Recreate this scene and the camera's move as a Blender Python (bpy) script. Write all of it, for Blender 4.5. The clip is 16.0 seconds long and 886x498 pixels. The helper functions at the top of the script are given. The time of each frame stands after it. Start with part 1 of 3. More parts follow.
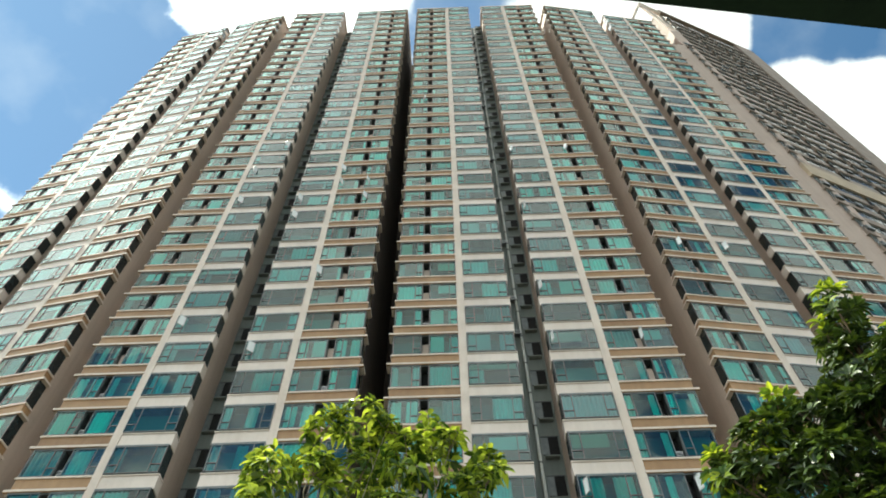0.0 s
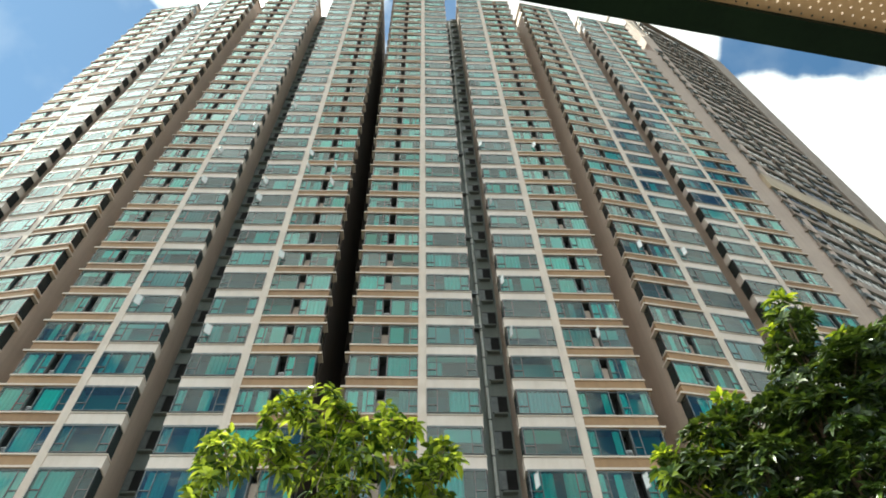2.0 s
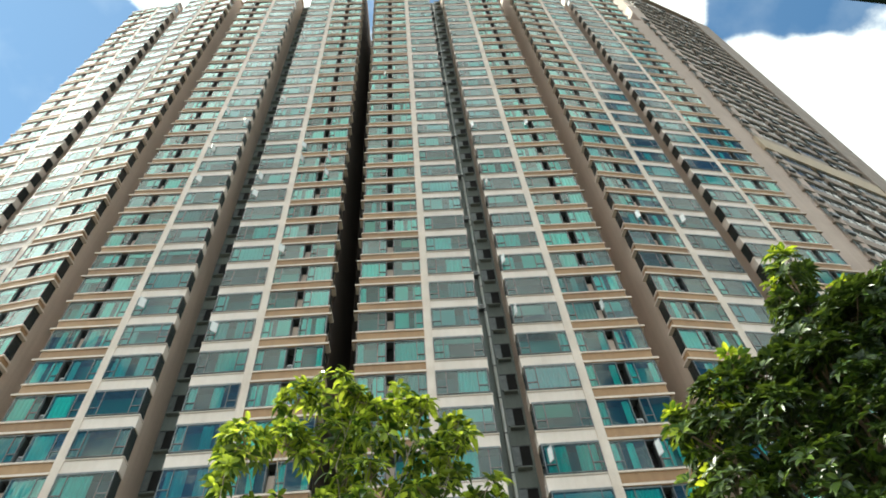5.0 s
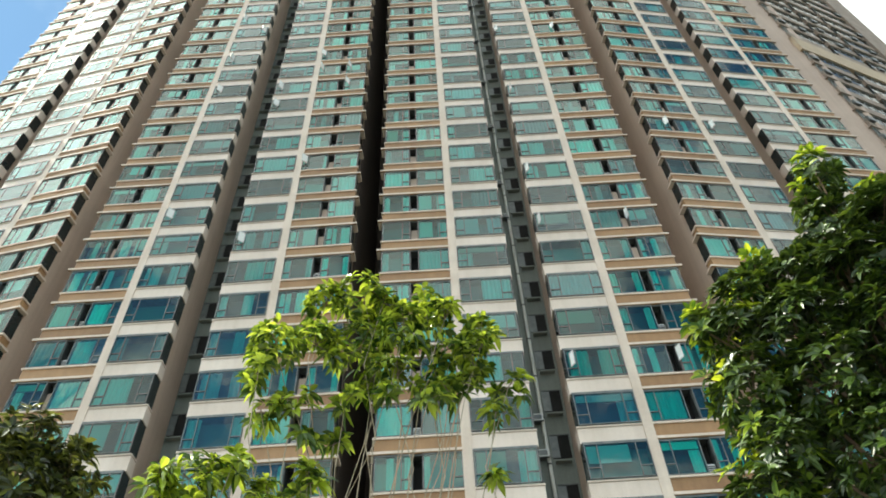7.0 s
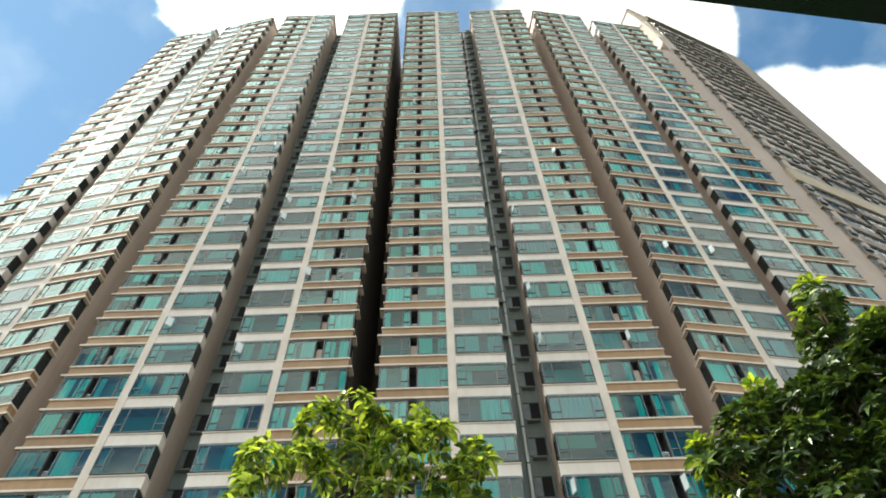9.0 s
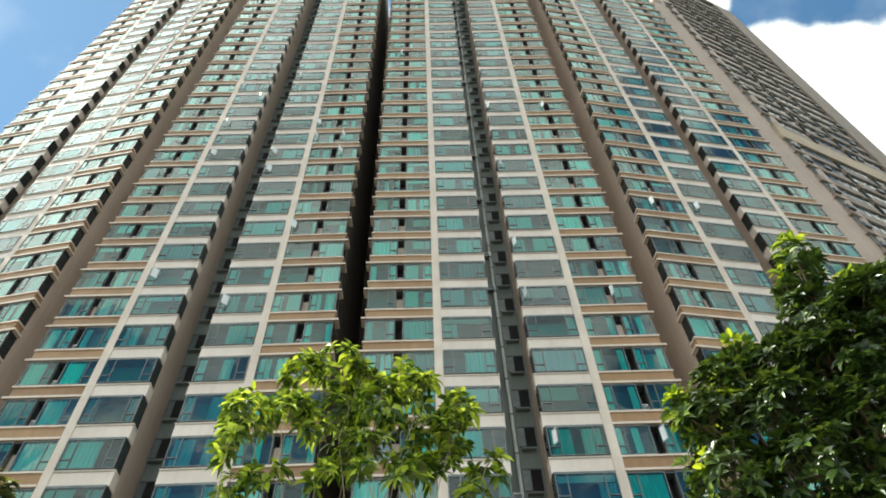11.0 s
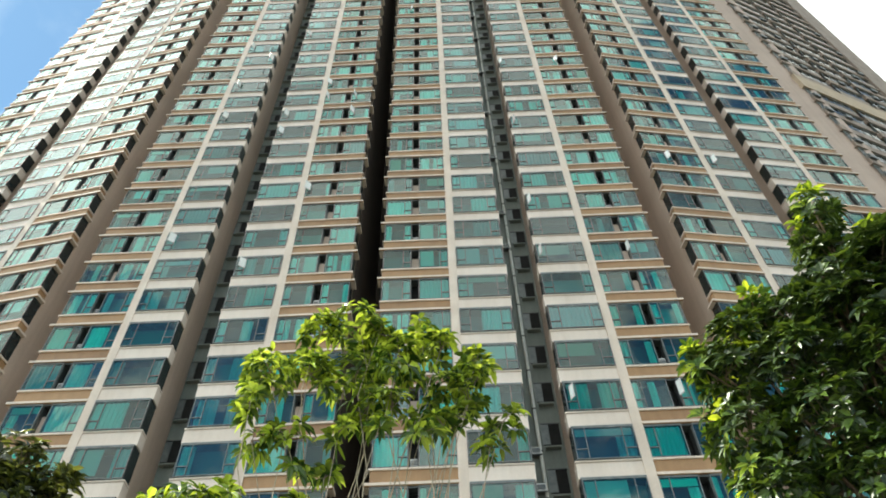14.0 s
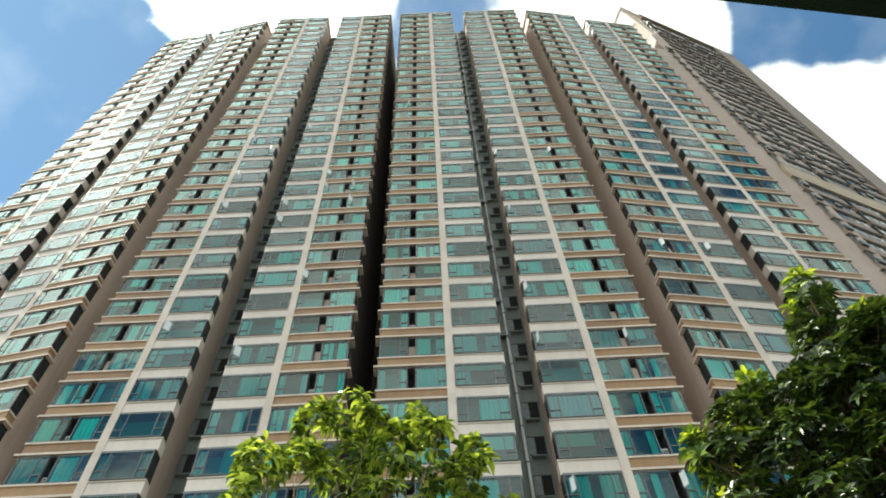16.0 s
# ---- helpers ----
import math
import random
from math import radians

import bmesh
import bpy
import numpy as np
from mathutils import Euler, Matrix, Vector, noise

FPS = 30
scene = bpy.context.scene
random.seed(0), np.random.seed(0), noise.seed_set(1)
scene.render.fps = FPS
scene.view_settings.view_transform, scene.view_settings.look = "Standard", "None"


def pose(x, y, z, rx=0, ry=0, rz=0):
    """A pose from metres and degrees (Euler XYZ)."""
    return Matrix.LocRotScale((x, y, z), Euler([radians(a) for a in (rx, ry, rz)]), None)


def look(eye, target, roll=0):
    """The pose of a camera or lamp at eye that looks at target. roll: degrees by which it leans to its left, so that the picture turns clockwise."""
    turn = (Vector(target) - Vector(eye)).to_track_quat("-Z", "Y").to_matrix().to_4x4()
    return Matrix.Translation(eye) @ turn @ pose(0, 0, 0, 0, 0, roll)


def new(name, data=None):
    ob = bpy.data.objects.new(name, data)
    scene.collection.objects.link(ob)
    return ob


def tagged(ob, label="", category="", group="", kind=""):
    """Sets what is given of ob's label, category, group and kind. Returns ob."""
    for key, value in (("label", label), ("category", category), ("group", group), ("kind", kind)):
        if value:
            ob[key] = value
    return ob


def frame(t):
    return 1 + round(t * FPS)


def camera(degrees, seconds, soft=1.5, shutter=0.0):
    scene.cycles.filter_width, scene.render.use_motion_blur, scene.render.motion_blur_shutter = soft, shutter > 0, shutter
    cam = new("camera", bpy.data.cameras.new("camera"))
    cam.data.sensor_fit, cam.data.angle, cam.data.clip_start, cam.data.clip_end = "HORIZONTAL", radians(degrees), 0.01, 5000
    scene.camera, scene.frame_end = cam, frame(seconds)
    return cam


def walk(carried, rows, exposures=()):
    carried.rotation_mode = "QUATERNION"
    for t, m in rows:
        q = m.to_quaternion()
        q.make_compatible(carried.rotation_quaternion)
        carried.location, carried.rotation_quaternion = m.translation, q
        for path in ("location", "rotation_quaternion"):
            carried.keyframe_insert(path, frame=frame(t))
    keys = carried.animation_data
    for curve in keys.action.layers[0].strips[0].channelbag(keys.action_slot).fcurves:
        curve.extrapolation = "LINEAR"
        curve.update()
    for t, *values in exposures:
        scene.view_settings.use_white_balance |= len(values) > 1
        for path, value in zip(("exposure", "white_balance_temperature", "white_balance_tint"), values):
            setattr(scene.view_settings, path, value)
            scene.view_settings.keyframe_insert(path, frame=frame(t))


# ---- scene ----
cam = camera(63.9, 16.0, soft=1.8)

# ---- the camera's way: held by hand under a walkway roof, tilting up and down a facade ----
walk(cam, [
    (0, pose(0.000, 0.056, 1.803, 146.91, 0.47, 2.85)),
    (0.5, pose(-0.020, 0.000, 1.750, 148.48, 1.06, 1.80)),
    (1, pose(-0.030, -0.010, 1.750, 147.52, 1.29, 0.78)),
    (1.5, pose(-0.030, 0.000, 1.750, 146.90, 0.46, -0.68)),
    (2, pose(-0.040, 0.000, 1.750, 146.20, 1.31, -1.20)),
    (2.5, pose(-0.040, -0.020, 1.730, 145.81, 1.05, -1.71)),
    (3, pose(-0.050, -0.035, 1.715, 146.93, 1.23, -1.93)),
    (3.2, pose(-0.050, -0.044, 1.709, 147.88, 1.88, -1.28)),
    (5.3, pose(-0.080, 0.030, 1.600, 143.42, 3.54, 1.87)),
    (5.5, pose(-0.080, 0.030, 1.580, 142.08, 3.50, 1.90)),
    (6, pose(-0.080, 0.050, 1.510, 139.17, 2.33, 4.59)),
    (6.5, pose(-0.080, 0.050, 1.500, 138.22, 2.64, 4.03)),
    (7, pose(-0.080, 0.050, 1.510, 137.93, 2.26, 3.39)),
    (7.5, pose(-0.080, 0.050, 1.515, 138.32, 2.20, 2.98)),
    (8, pose(-0.070, 0.050, 1.540, 141.06, 1.59, 2.85)),
    (8.5, pose(-0.050, 0.050, 1.560, 145.86, 1.15, 1.97)),
    (8.7, pose(-0.050, 0.050, 1.570, 147.20, 1.11, 2.09)),
    (10.8, pose(-0.020, 0.040, 1.570, 145.29, 1.39, 1.54)),
    (11, pose(-0.020, 0.040, 1.570, 143.46, 1.69, 1.05)),
    (11.5, pose(-0.020, 0.040, 1.570, 142.55, 0.92, 2.16)),
    (12, pose(-0.020, 0.050, 1.530, 140.71, 1.83, 2.35)),
    (12.5, pose(-0.020, 0.050, 1.510, 140.13, 1.50, 3.12)),
    (13, pose(-0.010, 0.050, 1.510, 140.00, 1.81, 2.76)),
    (13.5, pose(-0.010, 0.050, 1.520, 140.08, 1.49, 3.35)),
    (14, pose(-0.010, 0.050, 1.560, 140.22, 1.44, 2.69)),
    (14.5, pose(0.000, 0.050, 1.540, 141.95, 1.34, 2.72)),
    (15, pose(0.000, 0.050, 1.510, 143.03, 1.30, 2.91)),
    (15.5, pose(0.000, 0.050, 1.500, 145.32, 2.30, 2.50)),
    (16, pose(0.000, 0.050, 1.500, 147.30, 1.73, 2.67)),
], exposures=[(0, 0.6, 6750, 0), (2.5, 0.63, 6750, 0), (5.5, 0.76, 6750, 0), (8.0, 0.77, 6750, 0), (11.0, 0.67, 6750, 0), (13.5, 0.8, 6750, 0), (16, 0.6, 6750, 0)])

# ---- world, sun ----
SUN_AZ, SUN_EL = -88.0, 59.0   # degrees from +y towards +x, and above the horizon


def toward(az, el):
    a, e = radians(az), radians(el)
    return (math.sin(a) * math.cos(e), math.cos(a) * math.cos(e), math.sin(e))


def build_world():
    world = bpy.data.worlds.new("sky")
    scene.world = world
    world.use_nodes = True
    nt = world.node_tree
    nt.nodes.clear()
    N, L = nt.nodes.new, nt.links.new
    out, bg = N("ShaderNodeOutputWorld"), N("ShaderNodeBackground")
    sky = N("ShaderNodeTexSky")
    sky.sky_type, sky.sun_disc = "NISHITA", False
    sky.sun_elevation, sky.sun_rotation = radians(SUN_EL), radians(SUN_AZ)
    sky.air_density, sky.dust_density, sky.ozone_density = 1.0, 0.05, 1.0
    co = N("ShaderNodeTexCoord")
    big, fine = N("ShaderNodeTexNoise"), N("ShaderNodeTexNoise")
    big.inputs["Scale"].default_value, big.inputs["Detail"].default_value = 1.9, 9.0
    big.inputs["Roughness"].default_value = 0.55
    fine.inputs["Scale"].default_value, fine.inputs["Detail"].default_value = 9.0, 9.0
    shift = N("ShaderNodeVectorMath")
    shift.operation = "ADD"
    shift.inputs[1].default_value = CLOUD_SHIFT
    L(co.outputs["Generated"], shift.inputs[0])
    L(shift.outputs[0], big.inputs["Vector"])
    L(shift.outputs[0], fine.inputs["Vector"])
    mixn = N("ShaderNodeMath")
    mixn.operation = "MULTIPLY_ADD"
    mixn.inputs[1].default_value = 1.1
    L(fine.outputs["Fac"], mixn.inputs[0])
    L(big.outputs["Fac"], mixn.inputs[2])
    total = mixn.outputs[0]
    # cloud banks and clear openings, as directions with a spread
    for d, spread, gain in BANKS:
        dot, ramp, add = N("ShaderNodeVectorMath"), N("ShaderNodeMapRange"), N("ShaderNodeMath")
        dot.operation = "DOT_PRODUCT"
        dot.inputs[1].default_value = Vector(d).normalized()
        L(co.outputs["Generated"], dot.inputs[0])
        ramp.interpolation_type = "SMOOTHSTEP"
        ramp.inputs["From Min"].default_value, ramp.inputs["From Max"].default_value = math.cos(radians(spread)), 1.0
        ramp.inputs["To Max"].default_value = gain
        L(dot.outputs["Value"], ramp.inputs["Value"])
        add.operation = "ADD"
        L(total, add.inputs[0])
        L(ramp.outputs["Result"], add.inputs[1])
        total = add.outputs[0]
    cover = N("ShaderNodeMapRange")
    cover.interpolation_type = "SMOOTHSTEP"
    cover.inputs["From Min"].default_value, cover.inputs["From Max"].default_value = 1.0, 1.2
    L(total, cover.inputs["Value"])
    mix = N("ShaderNodeMix")
    mix.data_type = "RGBA"
    L(cover.outputs["Result"], mix.inputs["Factor"])
    clear = N("ShaderNodeMix")
    clear.data_type, clear.blend_type = "RGBA", "MULTIPLY"
    clear.inputs["Factor"].default_value = 1.0
    clear.inputs["B"].default_value = (0.44, 0.7, 0.8, 1)
    L(sky.outputs["Color"], clear.inputs["A"])
    haze = N("ShaderNodeMix")
    haze.data_type = "RGBA"
    haze.inputs["B"].default_value = (6.0, 6.3, 6.5, 1)
    L(clear.outputs["Result"], haze.inputs["A"])
    L(haze.outputs["Result"], mix.inputs["A"])
    sd, sr, tint = N("ShaderNodeVectorMath"), N("ShaderNodeMapRange"), N("ShaderNodeVectorMath")
    sd.operation, tint.operation = "DOT_PRODUCT", "SCALE"
    sd.inputs[1].default_value = toward(SUN_AZ, SUN_EL)
    L(co.outputs["Generated"], sd.inputs[0])
    sr.inputs["From Min"].default_value, sr.inputs["From Max"].default_value = 0.84, 1.0   # clouds near the sun shine brighter
    sr.inputs["To Min"].default_value, sr.inputs["To Max"].default_value = 1.0, 3.5
    L(sd.outputs["Value"], sr.inputs["Value"])
    veil = N("ShaderNodeMapRange")
    veil.inputs["From Min"].default_value, veil.inputs["From Max"].default_value = 0.35, 1.0
    veil.inputs["To Min"].default_value, veil.inputs["To Max"].default_value = 0.0, 0.1
    L(sd.outputs["Value"], veil.inputs["Value"])
    wisp, thin = N("ShaderNodeMapRange"), N("ShaderNodeMath")
    wisp.inputs["From Min"].default_value, wisp.inputs["From Max"].default_value = 0.45, 0.75
    wisp.inputs["To Max"].default_value = 0.16
    L(fine.outputs["Fac"], wisp.inputs["Value"])
    thin.operation = "ADD"
    L(veil.outputs["Result"], thin.inputs[0])
    L(wisp.outputs["Result"], thin.inputs[1])
    L(thin.outputs[0], haze.inputs["Factor"])
    tint.inputs[0].default_value = (6.2, 6.4, 6.6)
    L(sr.outputs["Result"], tint.inputs["Scale"])
    L(tint.outputs[0], mix.inputs["B"])
    L(mix.outputs["Result"], bg.inputs["Color"])
    bg.inputs["Strength"].default_value = 0.15
    L(bg.outputs[0], out.inputs[0])


CLOUD_SHIFT = (0.3, 1.7, 0.4)
# Banks past 90 degrees are unseen, added to shape the window reflections.
BANKS = [(toward(-60, 56), 24, -0.3), (toward(-45, 72), 10, 0.5), (toward(-53, 49.5), 5, 0.3), (toward(-31, 75), 8, 0.3), (toward(-9, 76), 7, -0.25),
         (toward(12, 76), 6, -0.3), (toward(43, 71), 12, 0.4), (toward(50, 65.5), 5, 0.3), (toward(65.5, 60), 8.0, -0.62), (toward(54, 56), 5, 0.35),
         (toward(54.5, 49), 7, 0.4), (toward(-140, 50), 60, 0.15), (toward(140, 50), 60, 0.15), (toward(143, 44), 33, -0.1), (toward(-158, 38), 20, -0.15), (toward(172, 36), 18, -0.12), (toward(180, 72), 28, 0.16), (toward(-113, 47), 19, 0.5)]
build_world()
sun_data = bpy.data.lights.new("sun", "SUN")
sun_data.energy, sun_data.angle, sun_data.color = 4.0, radians(0.53), (1.0, 0.95, 0.86)
sun = new("sun", sun_data)
sun.matrix_world = look(Vector(toward(SUN_AZ, SUN_EL)) * 200, (0, 0, 0))


# ---- materials ----
def nodes_of(name):
    mat = bpy.data.materials.new(name)
    mat.use_nodes = True
    nt = mat.node_tree
    return mat, nt, nt.nodes["Principled BSDF"]


def surface(name, dark, light, scale=1.0, rough=0.7, metal=0.0, bump=0.2, grain=40.0, streak=0.0, random_amount=0.0):
    """A worn surface: two colours blended by large blotches and fine grain, with relief; streak adds rain marks that run down."""
    mat, nt, p = nodes_of(name)
    N, L = nt.nodes.new, nt.links.new
    geo = N("ShaderNodeNewGeometry")
    a, b = N("ShaderNodeTexNoise"), N("ShaderNodeTexNoise")
    a.inputs["Scale"].default_value, a.inputs["Detail"].default_value = scale, 5
    b.inputs["Scale"].default_value, b.inputs["Detail"].default_value = grain, 3
    L(geo.outputs["Position"], a.inputs["Vector"])
    L(geo.outputs["Position"], b.inputs["Vector"])
    m = N("ShaderNodeMath")
    m.operation = "MULTIPLY_ADD"
    m.inputs[1].default_value = 0.35
    L(b.outputs["Fac"], m.inputs[0])
    L(a.outputs["Fac"], m.inputs[2])
    fac = m.outputs[0]
    if streak:
        mp, s, ad = N("ShaderNodeMapping"), N("ShaderNodeTexNoise"), N("ShaderNodeMath")
        mp.inputs["Scale"].default_value = (2.2, 2.2, 0.12)
        s.inputs["Scale"].default_value, s.inputs["Detail"].default_value = 1.5, 5
        L(geo.outputs["Position"], mp.inputs["Vector"])
        L(mp.outputs[0], s.inputs["Vector"])
        ad.operation = "MULTIPLY_ADD"
        ad.inputs[1].default_value = streak
        L(s.outputs["Fac"], ad.inputs[0])
        L(fac, ad.inputs[2])
        fac = ad.outputs[0]
    if random_amount:
        info, ad = N("ShaderNodeObjectInfo"), N("ShaderNodeMath")
        ad.operation = "MULTIPLY_ADD"
        ad.inputs[1].default_value = random_amount
        L(info.outputs["Random"], ad.inputs[0])
        L(fac, ad.inputs[2])
        fac = ad.outputs[0]
    r = N("ShaderNodeMapRange")
    r.inputs["From Min"].default_value = 0.45 + 0.2 * streak + 0.15 * random_amount
    r.inputs["From Max"].default_value = 0.9 + 0.7 * streak + 0.8 * random_amount
    L(fac, r.inputs["Value"])
    mix = N("ShaderNodeMix")
    mix.data_type = "RGBA"
    L(r.outputs["Result"], mix.inputs["Factor"])
    mix.inputs["A"].default_value, mix.inputs["B"].default_value = (*dark, 1), (*light, 1)
    L(mix.outputs["Result"], p.inputs["Base Color"])
    p.inputs["Roughness"].default_value, p.inputs["Metallic"].default_value = rough, metal
    bp = N("ShaderNodeBump")
    bp.inputs["Strength"].default_value, bp.inputs["Distance"].default_value = bump, 0.02
    L(b.outputs["Fac"], bp.inputs["Height"])
    L(bp.outputs[0], p.inputs["Normal"])
    return mat


def tinted_glass(name, tint_a, tint_b, mirror, coat_range=(0.0, 0.12)):
    """Coated window glass: it mirrors the sky and lets tinted light through, a little differently from pane to pane."""
    mat, nt, p = nodes_of(name)
    nt.nodes.remove(p)
    N, L = nt.nodes.new, nt.links.new
    out = nt.nodes["Material Output"]
    tr, gl, mix = N("ShaderNodeBsdfTransparent"), N("ShaderNodeBsdfGlossy"), N("ShaderNodeMixShader")
    info, tone = N("ShaderNodeObjectInfo"), N("ShaderNodeMix")
    tone.data_type = "RGBA"
    tone.inputs["A"].default_value, tone.inputs["B"].default_value = (*tint_a, 1), (*tint_b, 1)
    L(info.outputs["Random"], tone.inputs["Factor"])
    L(tone.outputs["Result"], tr.inputs["Color"])
    gl.inputs["Color"].default_value, gl.inputs["Roughness"].default_value = (*mirror, 1), 0.03
    fr, ad, coat = N("ShaderNodeFresnel"), N("ShaderNodeMath"), N("ShaderNodeMapRange")
    fr.inputs["IOR"].default_value = 1.68
    ad.operation, ad.use_clamp = "ADD", True
    coat.inputs["To Min"].default_value, coat.inputs["To Max"].default_value = coat_range
    mul, frac = N("ShaderNodeMath"), N("ShaderNodeMath")
    mul.operation, frac.operation = "MULTIPLY", "FRACT"
    mul.inputs[1].default_value = 13.7
    L(info.outputs["Random"], mul.inputs[0])
    L(mul.outputs[0], frac.inputs[0])
    L(frac.outputs[0], coat.inputs["Value"])
    L(coat.outputs["Result"], ad.inputs[1])
    geo, no, bp = N("ShaderNodeNewGeometry"), N("ShaderNodeTexNoise"), N("ShaderNodeBump")
    no.inputs["Scale"].default_value = 0.9
    L(geo.outputs["Position"], no.inputs["Vector"])
    L(no.outputs["Fac"], bp.inputs["Height"])
    bp.inputs["Strength"].default_value, bp.inputs["Distance"].default_value = 0.35, 0.03
    L(bp.outputs[0], gl.inputs["Normal"])
    L(fr.outputs[0], ad.inputs[0])
    L(ad.outputs[0], mix.inputs[0])
    L(tr.outputs[0], mix.inputs[1])
    L(gl.outputs[0], mix.inputs[2])
    L(mix.outputs[0], out.inputs["Surface"])
    return mat


def per_object(name, colours, rough=0.8, offset=0.0):
    """One of several plain colours, drawn for each object."""
    mat, nt, p = nodes_of(name)
    N, L = nt.nodes.new, nt.links.new
    info, ramp = N("ShaderNodeObjectInfo"), N("ShaderNodeValToRGB")
    fr, ad = N("ShaderNodeMath"), N("ShaderNodeMath")
    ad.operation, fr.operation = "MULTIPLY_ADD", "FRACT"
    ad.inputs[1].default_value, ad.inputs[2].default_value = 7.31, offset
    L(info.outputs["Random"], ad.inputs[0])
    L(ad.outputs[0], fr.inputs[0])
    L(fr.outputs[0], ramp.inputs["Fac"])
    ramp.color_ramp.interpolation = "CONSTANT"
    els = ramp.color_ramp.elements
    els[0].color, els[0].position = (*colours[0], 1), 0
    els[1].color, els[1].position = (*colours[1], 1), 1 / len(colours)
    for i, c in enumerate(colours[2:], 2):
        els.new(i / len(colours)).color = (*c, 1)
    L(ramp.outputs["Color"], p.inputs["Base Color"])
    p.inputs["Roughness"].default_value = rough
    return mat


def leaf_material(name, dark, light, through_light=0.4, rough=0.27):
    mat, nt, p = nodes_of(name)
    N, L = nt.nodes.new, nt.links.new
    out = nt.nodes["Material Output"]
    geo, mix, tl, ms = N("ShaderNodeNewGeometry"), N("ShaderNodeMix"), N("ShaderNodeBsdfTranslucent"), N("ShaderNodeMixShader")
    mix.data_type = "RGBA"
    mix.inputs["A"].default_value, mix.inputs["B"].default_value = (*dark, 1), (*light, 1)
    pw = N("ShaderNodeMath")
    pw.operation = "POWER"
    pw.inputs[1].default_value = 2.1
    L(geo.outputs["Random Per Island"], pw.inputs[0])
    L(pw.outputs[0], mix.inputs["Factor"])
    L(mix.outputs["Result"], p.inputs["Base Color"])
    p.inputs["Roughness"].default_value = rough
    hs = N("ShaderNodeHueSaturation")
    hs.inputs["Hue"].default_value, hs.inputs["Value"].default_value = 0.475, 1.9
    L(mix.outputs["Result"], hs.inputs["Color"])
    L(hs.outputs[0], tl.inputs["Color"])
    ms.inputs[0].default_value = through_light
    L(p.outputs[0], ms.inputs[1])
    L(tl.outputs[0], ms.inputs[2])
    L(ms.outputs[0], out.inputs["Surface"])
    return mat


CREAM = surface("cream_tile", (0.56, 0.45, 0.375), (0.8, 0.675, 0.585), 0.5, 0.6, streak=0.5, grain=9)
WHITE = surface("pale_render", (0.63, 0.515, 0.44), (0.86, 0.738, 0.665), 0.5, 0.6, streak=0.5, grain=9, random_amount=0.25)
BROWN = surface("brown_tile", (0.2, 0.1, 0.045), (0.44, 0.255, 0.125), 0.6, 0.55, streak=0.7, grain=8, random_amount=0.5)
BEIGE = surface("beige_wall_tile", (0.46, 0.355, 0.285), (0.63, 0.5, 0.415), 0.25, 0.65, streak=0.6, grain=7)
END_TILE = surface("pinkish_end_wall_tile", (0.37, 0.27, 0.222), (0.53, 0.4, 0.335), 0.25, 0.65, streak=0.6, grain=7)
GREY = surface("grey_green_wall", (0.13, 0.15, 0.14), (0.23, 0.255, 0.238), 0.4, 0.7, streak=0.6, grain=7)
# Dark brown that holds the middle slot's shade in its colour.
SLOT_SHADE = surface("slot_shade_wall", (0.03, 0.024, 0.02), (0.08, 0.055, 0.042), 0.4, 0.8, streak=0.6, grain=7)
WINGWALL = surface("brown_grey_tile", (0.19, 0.14, 0.112), (0.35, 0.268, 0.22), 0.8, 0.7, streak=0.6, grain=6)
WINGLEDGE = surface("dull_ledge_tile", (0.2, 0.152, 0.122), (0.35, 0.275, 0.23), 0.8, 0.7, streak=0.6, grain=6, random_amount=0.6)
TAN = surface("tan_tile", (0.36, 0.26, 0.175), (0.52, 0.4, 0.28), 0.6, 0.65, streak=0.6, grain=7)
FRAME = surface("dark_bronze_frame", (0.07, 0.078, 0.08), (0.14, 0.15, 0.15), 3, 0.4, 0.4, 0.05)
SASH_METAL = surface("grey_window_frame", (0.11, 0.125, 0.13), (0.2, 0.22, 0.22), 3, 0.45, 0.2, 0.05)
METAL = surface("pale_metal", (0.5, 0.5, 0.5), (0.72, 0.72, 0.7), 3, 0.4, 0.3, 0.05)
PALE = surface("sky_pale_sheet", (0.72, 0.74, 0.73), (0.84, 0.85, 0.84), 2, 0.45)
PIPE = surface("galvanised_pipe", (0.62, 0.65, 0.64), (0.82, 0.84, 0.82), 2, 0.4, 0.1, 0.1)
VOID = surface("opening_shade", (0.006, 0.006, 0.006), (0.014, 0.014, 0.014), 2, 0.9)
GLASS = tinted_glass("teal_glass", (0.05, 0.97, 0.89), (0.24, 0.94, 0.88), (0.78, 0.88, 0.83), (0.0, 0.09))
LIVING_GLASS = tinted_glass("grey_teal_glass", (0.06, 0.78, 0.73), (0.25, 0.78, 0.8), (0.78, 0.87, 0.85), (0.0, 0.07))
WING_GLASS = tinted_glass("brownish_glass", (0.4, 0.38, 0.35), (0.6, 0.56, 0.52), (0.8, 0.79, 0.77), (0.0, 0.1))
SIDEGLASS = surface("dark_side_glass", (0.012, 0.018, 0.02), (0.02, 0.03, 0.032), 2, 0.08, 0.0, 0.02)
# Flat backing behind each window; its darker tones stand in for unlit rooms.
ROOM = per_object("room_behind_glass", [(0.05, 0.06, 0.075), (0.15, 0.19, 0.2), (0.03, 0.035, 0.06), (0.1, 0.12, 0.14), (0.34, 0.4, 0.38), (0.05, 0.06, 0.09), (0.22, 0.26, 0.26)])
